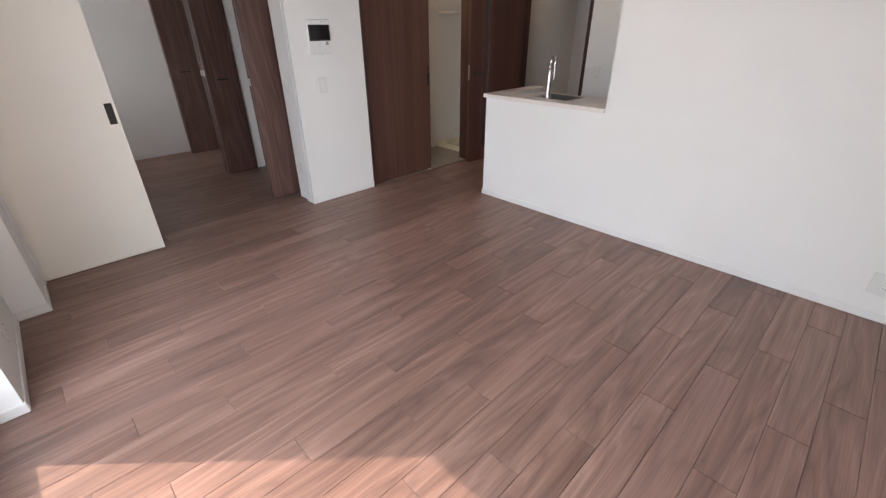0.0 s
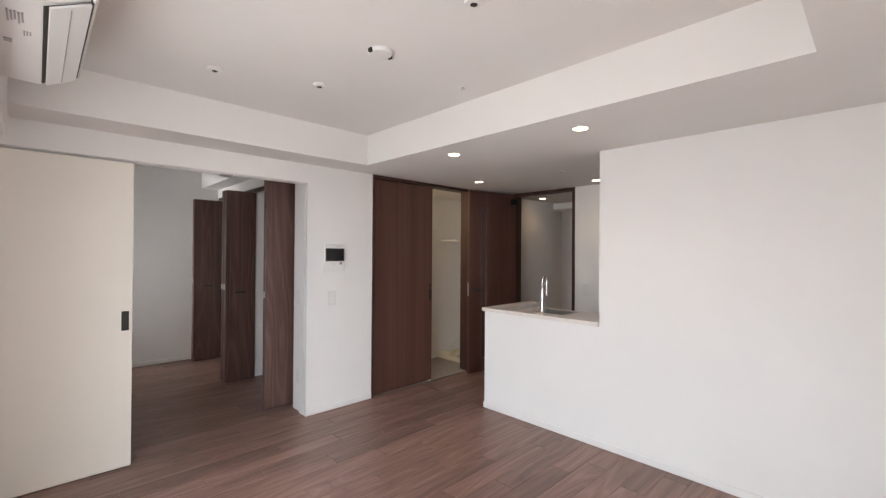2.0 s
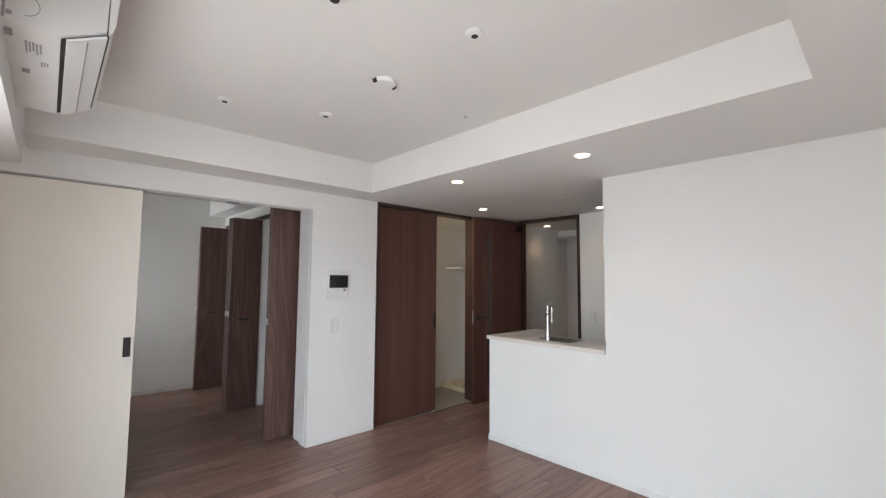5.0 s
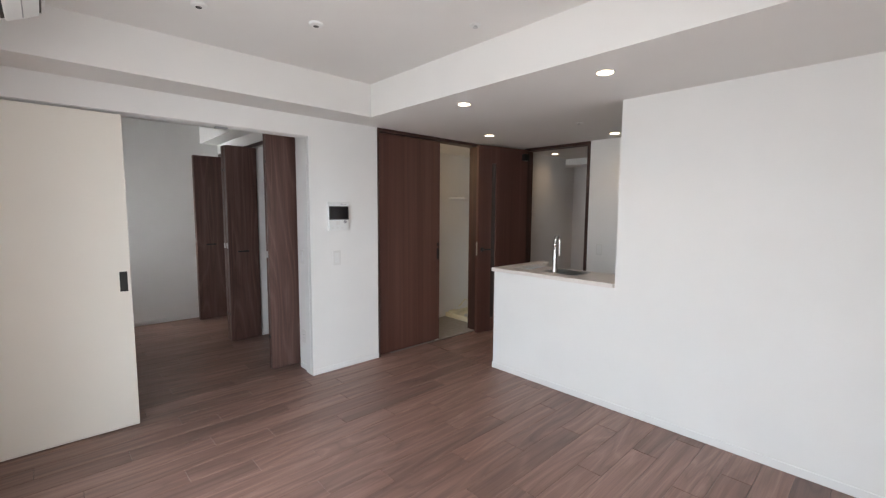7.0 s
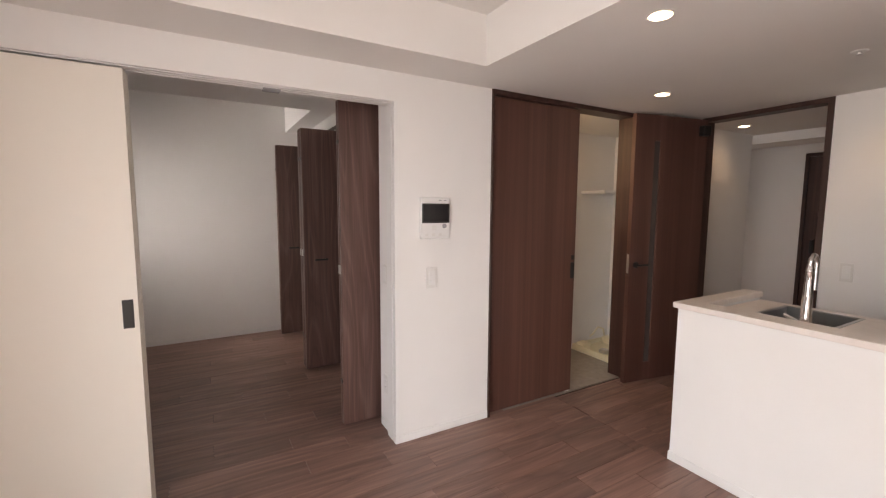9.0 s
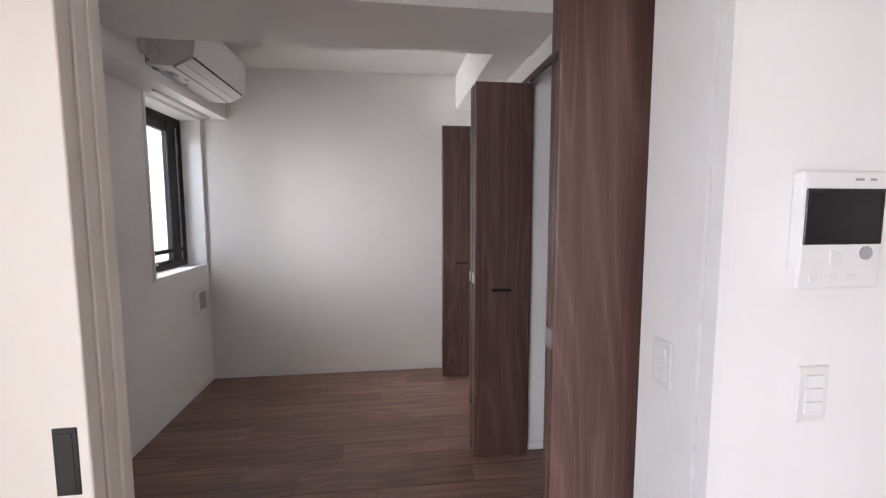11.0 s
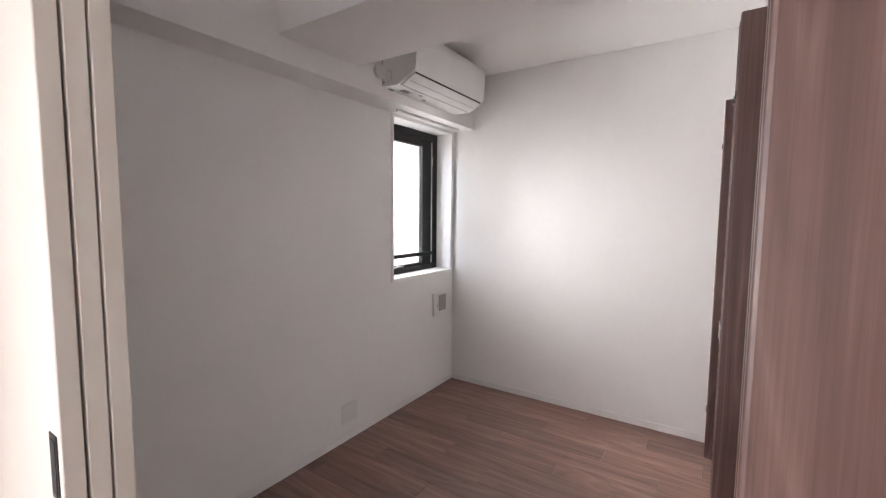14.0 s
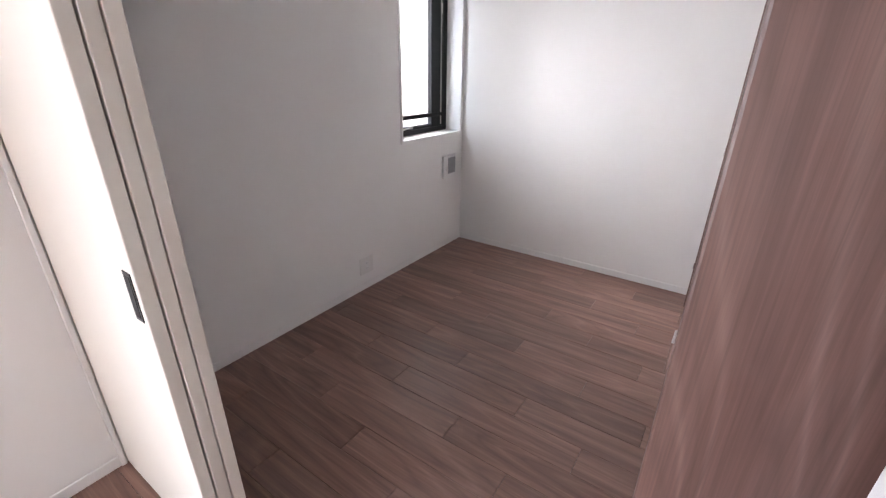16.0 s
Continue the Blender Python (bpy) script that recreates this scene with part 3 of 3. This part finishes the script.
def ceiling_socket(x, y, big):
    ob = thing("ceiling_lamp_socket", (x, y, ZC), "white round ceiling lamp socket with a dark centre, unlit", "lamp socket", "unlit ceiling sockets")
    r = 0.046 if big else 0.037
    part("dome", lathe(bmesh.new(), (x, y, ZC), [(r, 0.0), (r, -0.004), (r * 0.92, -0.010), (r * 0.45, -0.016), (r * 0.40, -0.016)]), M_PLASTIC, ob, smooth=True)
    # dark cap on the dome paints the shade of the hole
    part("hole", lathe(bmesh.new(), (x, y, ZC), [(r * 0.40, -0.0155), (r * 0.38, -0.0175), (r * 0.1, -0.0178)], 24), M_DARK, ob, "dark cap standing in for the shaded socket opening", True)


for x, y, big in ((-0.965, -2.09, True), (-0.44, -2.285, False), (-0.985, -0.878, False), (-0.47, -1.078, False)):
    ceiling_socket(x, y, big)
ro = thing("ceiling_rose", (-0.458, -1.68, ZC), "white round ceiling rose with two dark hook slots", "ceiling rose")
part("body", lathe(bmesh.new(), (-0.458, -1.68, ZC), [(0.058, 0), (0.058, -0.014), (0.054, -0.020), (0.02, -0.022)]), M_PLASTIC, ro, smooth=True)
for s in (-1, 1):
    part("hook", B(((-0.458 + s * 0.058 - 0.008, -1.68 - 0.012, ZC - 0.022), (-0.458 + s * 0.058 + 0.008, -1.68 + 0.012, ZC - 0.004)), bevel=0.002), M_DARK, ro, "dark block standing in for a shaded hook slot")
br = thing("bedroom_ceiling_rose", (-0.97, 2.03, ZB), "white ceiling rose with a dark hook on the bedroom ceiling", "ceiling rose")
part("body", lathe(bmesh.new(), (-0.97, 2.03, ZB), [(0.045, 0), (0.045, -0.014), (0.040, -0.020), (0.02, -0.022)]), M_PLASTIC, br, smooth=True)
for s in (-1, 1):
    part("hook", B(((-0.97 + s * 0.045 - 0.006, 2.02, ZB - 0.022), (-0.97 + s * 0.045 + 0.006, 2.04, ZB - 0.004)), bevel=0.002), M_STEEL, br)
for x, y, z in ((0.16, -1.66, ZC), (1.74, -1.405, ZL)):
    sp = thing("fire_sprinkler", (x, y, z), "small flush white fire sprinkler on the ceiling", "sprinkler")
    part("rosette", lathe(bmesh.new(), (x, y, z), [(0.032, 0), (0.031, -0.003), (0.012, -0.005)]), M_PLASTIC, sp, smooth=True)
    part("deflector", lathe(bmesh.new(), (x, y, z), [(0.008, -0.005), (0.008, -0.012), (0.014, -0.013), (0.014, -0.015)], 16), M_STEEL, sp)


# ---- air conditioners ----
def air_conditioner(x, y, z, label):
    """Wall unit on a wall facing +x; its back at x, its first end at y, its underside at z."""
    L = 0.80
    ob = thing("air_conditioner", (x, y, z), label, "air conditioner", "wall air conditioners")
    P = lambda pr: [(x + a, z + b) for a, b in pr]
    part("casing", extrude_y(bmesh.new(), P([(0, 0.004), (0.115, 0.0), (0.128, 0.006), (0.205, 0.046), (0.225, 0.058), (0.228, 0.285), (0.215, 0.292), (0, 0.292)]), y, y + L), M_PLASTIC, ob, smooth=True)
    part("front_panel", extrude_y(bmesh.new(), P([(0.229, 0.058), (0.236, 0.054), (0.246, 0.085), (0.254, 0.20), (0.248, 0.275), (0.238, 0.288), (0.229, 0.288)]), y - 0.002, y + L + 0.002), M_PLASTIC, ob, smooth=True)
    # uncut outlet: its shade is a dark strip on the casing
    part("outlet_slot", extrude_y(bmesh.new(), P([(0.122, 0.0025), (0.125, 0.0005), (0.233, 0.0535), (0.231, 0.056)]), y + 0.02, y + L - 0.02), M_DARK, ob, "dark strip standing in for the shaded air outlet")
    part("louvre", extrude_y(bmesh.new(), P([(0.134, 0.002), (0.138, -0.003), (0.183, 0.019), (0.228, 0.044), (0.225, 0.049)]), y + 0.012, y + L - 0.012), M_PLASTIC, ob)
    part("louvre_line", extrude_y(bmesh.new(), P([(0.181, 0.0185), (0.182, 0.0165), (0.1845, 0.018), (0.183, 0.020)]), y + 0.03, y + L - 0.03), M_GREY, ob)
    label_print = []
    for k in range(5):
        label_print.append(((x + 0.044 + k * 0.008, y + 0.105 + 0.006 * (k % 2), z - 0.0006), (x + 0.0485 + k * 0.008, y + 0.19 - 0.012 * (k % 3), z + 0.004)))
    part("label_print", B(*label_print), M_GREY, ob, "grey printed rating lines")
    part("label_print", B(*[((x + 0.078 + k * 0.007, y + 0.245, z - 0.0004), (x + 0.082 + k * 0.007, y + 0.285 - 0.006 * k, z + 0.004)) for k in range(3)]), M_GREY, ob, "small grey printed lines")
    part("label_print", B(((x + 0.030, y + 0.345, z - 0.0004), (x + 0.05, y + 0.375, z + 0.004))), M_GREY, ob)
    part("back_plate", extrude_y(bmesh.new(), P([(0.0, 0.010), (0.006, 0.010), (0.006, 0.286), (0.0, 0.286)]), y - 0.0015, y + L + 0.0015), M_GREY, ob, "grey mounting plate behind the casing")
    part("end_clip", B(((x + 0.008, y - 0.003, z + 0.020), (x + 0.020, y, z + 0.032)), bevel=0.001), M_GREY, ob)
    part("wall_bracket", B(((x + 0.004, y + 0.05, z - 0.002), (x + 0.02, y + 0.09, z + 0.01))), M_GREY, ob)
    part("end_seam", tube(bmesh.new(), [(x + 0.045 + 0.03 * math.sin(a), y - 0.0005, z + 0.06 - 0.03 * math.cos(a)) for a in [math.pi * k / 8 for k in range(9)]], 0.0012, 6), M_GREY, ob)
    return ob


ac = air_conditioner(XBEAM, -1.78, 2.092, "white wall air conditioner with closed louvre on the beam")
copy_thing(ac, pose(-1.95, 1.675, 2.15))
pc = thing("pipe_cover", (-1.95, 1.62, 2.2), "white round pipe sleeve cover beside the air conditioner", "pipe cover")
part("sleeve", cyl(bmesh.new(), (-1.94, 1.64, 2.23), 0.04, 0.02, "x"), M_PLASTIC, pc, smooth=True)


# ---- bedroom window ----
setting("bedroom_window_casing", B(((XBED - 0.15, 1.98, 0.94), (XBED + 0.012, 2.0, 2.092)), ((XBED - 0.15, 2.735, 0.94), (XBED + 0.012, 2.755, 2.092)), ((XBED - 0.15, 2.0, 2.07), (XBED + 0.012, 2.735, 2.092)), ((XBED - 0.15, 2.0, 0.94), (XBED + 0.012, 2.735, 0.962)), bevel=0.002), M_TRIM, "white casing round the bedroom window", "trim")
wi = thing("bedroom_window", (XBED - 0.14, 2.37, 0.96), "black-framed narrow window with frosted glass", "window")
X0, X1, Y0, Y1, Z0, Z1 = XBED - 0.205, XBED - 0.13, 2.0, 2.735, 0.962, 2.07
part("frame", B(((X0, Y0, Z0), (X1, Y0 + 0.03, Z1)), ((X0, Y1 - 0.03, Z0), (X1, Y1, Z1)), ((X0, Y0 + 0.03, Z1 - 0.05), (X1, Y1 - 0.03, Z1)), ((X0, Y0 + 0.03, Z0), (X1, Y1 - 0.03, Z0 + 0.035)), bevel=0.002), M_SASH, wi)
part("sash", B(((X0 + 0.01, Y0 + 0.03, Z0 + 0.035), (X1 - 0.012, Y0 + 0.06, Z1 - 0.05)), ((X0 + 0.01, Y1 - 0.20, Z0 + 0.035), (X1 - 0.006, Y1 - 0.03, Z1 - 0.05)), ((X0 + 0.01, Y0 + 0.06, Z1 - 0.115), (X1 - 0.012, Y1 - 0.20, Z1 - 0.05)), ((X0 + 0.01, Y0 + 0.06, Z0 + 0.035), (X1 - 0.012, Y1 - 0.20, Z0 + 0.06)), bevel=0.002), M_SASH, wi)
part("safety_bar", B(((X1 - 0.014, Y0 + 0.03, Z0 + 0.115), (X1 + 0.004, Y1 - 0.06, Z0 + 0.145)), bevel=0.003), M_SASH, wi, "black safety bar across the glass")
part("screen_edge", B(((X1 - 0.004, Y1 - 0.085, Z0 + 0.05), (X1 + 0.003, Y1 - 0.075, Z1 - 0.07)), bevel=0.001), M_ALU, wi, "thin metal insect screen edge")
part("screen_clip", B(((X1 + 0.002, Y1 - 0.09, Z1 - 0.26), (X1 + 0.007, Y1 - 0.072, Z1 - 0.19)), bevel=0.001), M_ALU, wi)
hn = part("crank_base", B(((X1 - 0.008, Y0 + 0.12, Z0 + 0.036), (X1 + 0.012, Y0 + 0.26, Z0 + 0.052)), bevel=0.003), M_SASH, wi)
part("crank", tube(bmesh.new(), [(X1 + 0.012, Y0 + 0.15, Z0 + 0.05), (X1 + 0.025, Y0 + 0.19, Z0 + 0.058), (X1 + 0.025, Y0 + 0.25, Z0 + 0.056)], 0.006, 8), M_ALU, hn, "small metal crank")
pane = part("pane", B(((X0 + 0.028, Y0 + 0.055, Z0 + 0.055), (X0 + 0.034, Y1 - 0.195, Z1 - 0.11))), M_FROST, wi, "frosted glass pane")
pane.visible_shadow = False
part("bead", B(((X0 + 0.034, Y1 - 0.215, Z0 + 0.06), (X0 + 0.04, Y1 - 0.205, Z1 - 0.115))), M_ALU, wi)
cr = thing("curtain_rail", (XBED + 0.1, 2.35, 2.05), "slim white curtain rail under the beam", "curtain rail")
part("rail", B(((XBED + 0.085, 1.93, 2.078), (XBED + 0.105, 2.70, 2.093)), bevel=0.002), M_ALU, cr)

# ---- balcony window of the living room ----
bw = thing("balcony_window", (-2.27, -2.52, 0), "tall dark-framed sliding balcony window with clear glass", "window")
part("frame", B(((-2.32, -1.32, 0), (-2.22, -1.29, 2.0)), ((-2.32, -3.75, 0), (-2.22, -3.72, 2.0)), ((-2.32, -3.72, 1.97), (-2.22, -1.32, 2.0)), ((-2.32, -3.72, 0), (-2.22, -1.32, 0.03))), M_SASH, bw)
for ya, yb, xo in ((-1.32, -2.80, -2.26), (-2.74, -3.72, -2.29)):
    s = part("sash", B(((xo - 0.015, ya - 0.04, 0.03), (xo + 0.015, ya, 1.97)), ((xo - 0.015, yb, 0.03), (xo + 0.015, yb + 0.04, 1.97)), ((xo - 0.015, yb + 0.04, 1.92), (xo + 0.015, ya - 0.04, 1.97)), ((xo - 0.015, yb + 0.04, 0.03), (xo + 0.015, ya - 0.04, 0.28))), M_SASH, bw)
    g = part("pane", B(((xo - 0.003, yb + 0.035, 0.275), (xo + 0.003, ya - 0.035, 1.925))), M_CLEAR, s)
    g.visible_shadow = False


# ---- closet ----
setting("closet_frame", B(((0.035, 0.272, 0), (0.10, 0.302, 2.095)), ((0.05, 0.302, 2.060), (0.10, 2.64, 2.095)), ((0.07, 1.458, 0), (0.095, 1.495, 2.060)), ((0.05, 2.64, 0), (0.10, 2.68, 2.095)), bevel=0.0015), M_FRAME, "dark walnut frame and track of the closet", "trim")
setting("closet_track", B(((0.066, 0.302, 2.052), (0.072, 2.64, 2.060)), ((0.080, 0.302, 2.052), (0.086, 2.64, 2.060))), M_ALU, "metal track over the closet doors", "trim")
sh = thing("closet_shelf", (0.4, 0.88, 1.75), "white closet shelf with a cleat on the wall", "shelf")
part("board", B(((0.42, 0.31, 1.76), (0.68, 1.455, 1.78)), bevel=0.002), M_TRIM, sh)
part("cleat", B(((0.40, 1.435, 1.70), (0.66, 1.455, 1.76)), bevel=0.002), M_TRIM, sh)
part("cleat", B(((0.40, 0.31, 1.70), (0.66, 0.33, 1.76)), bevel=0.002), M_TRIM, sh)


def folding_door(x0, x1, ya, handle_front):
    """Two leaves folded flat against each other, standing out from the closet."""
    T = 0.030
    ob = thing("folding_closet_door", ((x0 + x1) / 2, ya, 0), "walnut folding closet door, folded open", "closet door", "folding closet doors")
    for k in range(2):
        y = ya + k * (T + 0.004)
        leaf = part("leaf", B(((x0, y, 0.015), (x1, y + T, 2.048)), bevel=0.006, seg=2), M_BIFOLD, ob)
        if handle_front and k == 0:
            h = part("handle", B(((x1 - 0.218, y - 0.022, 0.951), (x1 - 0.110, y - 0.012, 0.967)), ((x1 - 0.214, y - 0.014, 0.953), (x1 - 0.204, y + 0.001, 0.965)), ((x1 - 0.124, y - 0.014, 0.953), (x1 - 0.114, y + 0.001, 0.965)), bevel=0.002), M_BLACK, leaf, "black bar handle")
    for z in (0.30, 1.02, 1.80):
        big = z == 1.02
        part("hinge", B(((x0 - 0.004, ya + 0.012, z - (0.028 if big else 0.012)), (x0 + 0.001, ya + 2 * T - 0.006, z + (0.028 if big else 0.012))), bevel=0.001), M_CHROME if big else M_BLACK, ob, "small metal hinge")
    part("pivot", cyl(bmesh.new(), (x1 - 0.02, ya + 0.015, 2.052), 0.006, 0.012), M_ALU, ob)
    return ob


folding_door(-0.234, 0.072, 0.320, False)
folding_door(-0.240, 0.066, 1.392, True)
folding_door(-0.242, 0.062, 1.464, False)
folding_door(-0.266, 0.055, 2.550, True)


# ---- washroom ----
pan = thing("washing_machine_pan", (2.45, 0.42, 0), "ivory plastic washing machine drain pan on the floor", "drain pan")
part("tray", B(((2.19, 0.115, 0.001), (2.71, 0.69, 0.02)), ((2.19, 0.115, 0.02), (2.215, 0.69, 0.06)), ((2.685, 0.115, 0.02), (2.71, 0.69, 0.06)), ((2.215, 0.115, 0.02), (2.685, 0.14, 0.06)), ((2.215, 0.665, 0.02), (2.685, 0.69, 0.06)), bevel=0.004), M_IVORY, pan)
for px, py in ((2.26, 0.18), (2.26, 0.60), (2.62, 0.60), (2.62, 0.18)):
    part("foot_block", B(((px - 0.05, py - 0.05, 0.02), (px + 0.05, py + 0.05, 0.09)), bevel=0.012, seg=2), M_IVORY, pan)
part("drain", lathe(bmesh.new(), (2.34, 0.42, 0.02), [(0.05, 0), (0.05, 0.02), (0.035, 0.035), (0.02, 0.036)], 24), M_STEEL, pan, smooth=True)
part("hose", tube(bmesh.new(), [(2.64, 0.66, 0.05), (2.60, 0.655, 0.16), (2.52, 0.655, 0.19), (2.45, 0.655, 0.13), (2.40, 0.65, 0.11)], 0.008, 8), M_IVORY, pan)
ws = thing("washroom_shelf", (2.5, 0.55, 1.55), "white shelf board high on the washroom wall", "shelf")
part("board", B(((2.25, 0.42, 1.545), (2.72, 0.70, 1.57)), bevel=0.002), M_TRIM, ws)
# warm lamp and fitting added out of view to light the washroom yellow
wl = new("washroom_fill_light", bpy.data.lights.new("washroom_fill_light", "POINT"))
wl.data.energy, wl.data.color, wl.data.shadow_soft_size = 3.5, (1.0, 0.78, 0.48), 0.05
wl.location = (1.15, 0.42, 1.98)
wd2 = thing("downlight", (1.15, 0.42, 2.12), "round washroom downlight, added out of view as the room's light", "downlight", "ceiling downlights")
part("lens", lathe(bmesh.new(), (1.15, 0.42, 2.12), [(0.04, 0), (0.04, -0.006), (0.01, -0.008)]), M_LAMP, wd2, smooth=True)


# ---- floor boards ----
CACHE = {}


def board_mesh(length, width):
    key = (round(length, 3), round(width, 3))
    if key not in CACHE:
        bm = bmesh.new()
        g, c = 0.0009, 0.0015
        a, b = length / 2 - g, width / 2 - g
        low = [bm.verts.new(v) for v in ((-a, -b, -0.006), (a, -b, -0.006), (a, b, -0.006), (-a, b, -0.006))]
        m = [bm.verts.new(v) for v in ((-a, -b, -0.0012), (a, -b, -0.0012), (a, b, -0.0012), (-a, b, -0.0012))]
        t = [bm.verts.new(v) for v in ((-a + c, -b + c, 0), (a - c, -b + c, 0), (a - c, b - c, 0), (-a + c, b - c, 0))]
        for lo, hi in ((low, m), (m, t)):
            for k in range(4):
                bm.faces.new((lo[k], lo[(k + 1) % 4], hi[(k + 1) % 4], hi[k]))
        bm.faces.new(t)
        me = bpy.data.meshes.new("floor_board")
        bm.to_mesh(me)
        bm.free()
        me.materials.append(M_FLOOR)
        CACHE[key] = me
    return CACHE[key]


def lay(parent, xa, xb, ya, yb, width, phases, first=0):
    """Rows of boards of one length; each row's end joints are shifted by its phase."""
    L = 0.904
    for k in range(math.ceil((yb - ya - 0.01) / width)):
        y = ya + k * width
        w = min(width, yb - y)
        x = xa - L + (phases[(k - first) % len(phases)] - xa) % L
        while x < xb - 0.01:
            s, e = max(x, xa), min(x + L, xb)
            if e - s > 0.02:
                ob = new("floor_board", board_mesh(e - s, w))
                ob.location = ((s + e) / 2, y + w / 2, 0)
                ob.parent = parent
            x += L


# end joints of neighbouring rows step by about a third of a board
LIVING = (0.06, 0.56, 0.265, 0.778, 0.377, 0.083, 0.683, 0.274, 0.878, 0.488, 0.09, 0.788, 0.378)
BEDROOM = (0.541, 0.244, 0.846, 0.444, 0.139, 0.638, 0.338, 0.84)
BW = 0.1415
fl = tagged(new("floor"), "brown walnut-look floor of staggered boards", "floor", kind="structure")
lay(fl, -2.2, XR, -4.437, 0.081, BW, LIVING, 6)
fb = tagged(new("bedroom_floor"), "brown walnut-look bedroom floor of staggered boards", "floor", kind="structure")
lay(fb, XBED, 0.68, 0.081, YBED, BW, BEDROOM, 3)
fk = tagged(new("kitchen_floor"), "brown walnut-look kitchen and hall floor of staggered boards", "floor", kind="structure")
lay(fk, XR, XH, -0.899, -0.02, BW, LIVING)
lay(fk, 1.98, XH, -3.0, -0.899, BW, LIVING)
lay(fk, XH, 5.1, -1.2, 0.0, BW, LIVING)
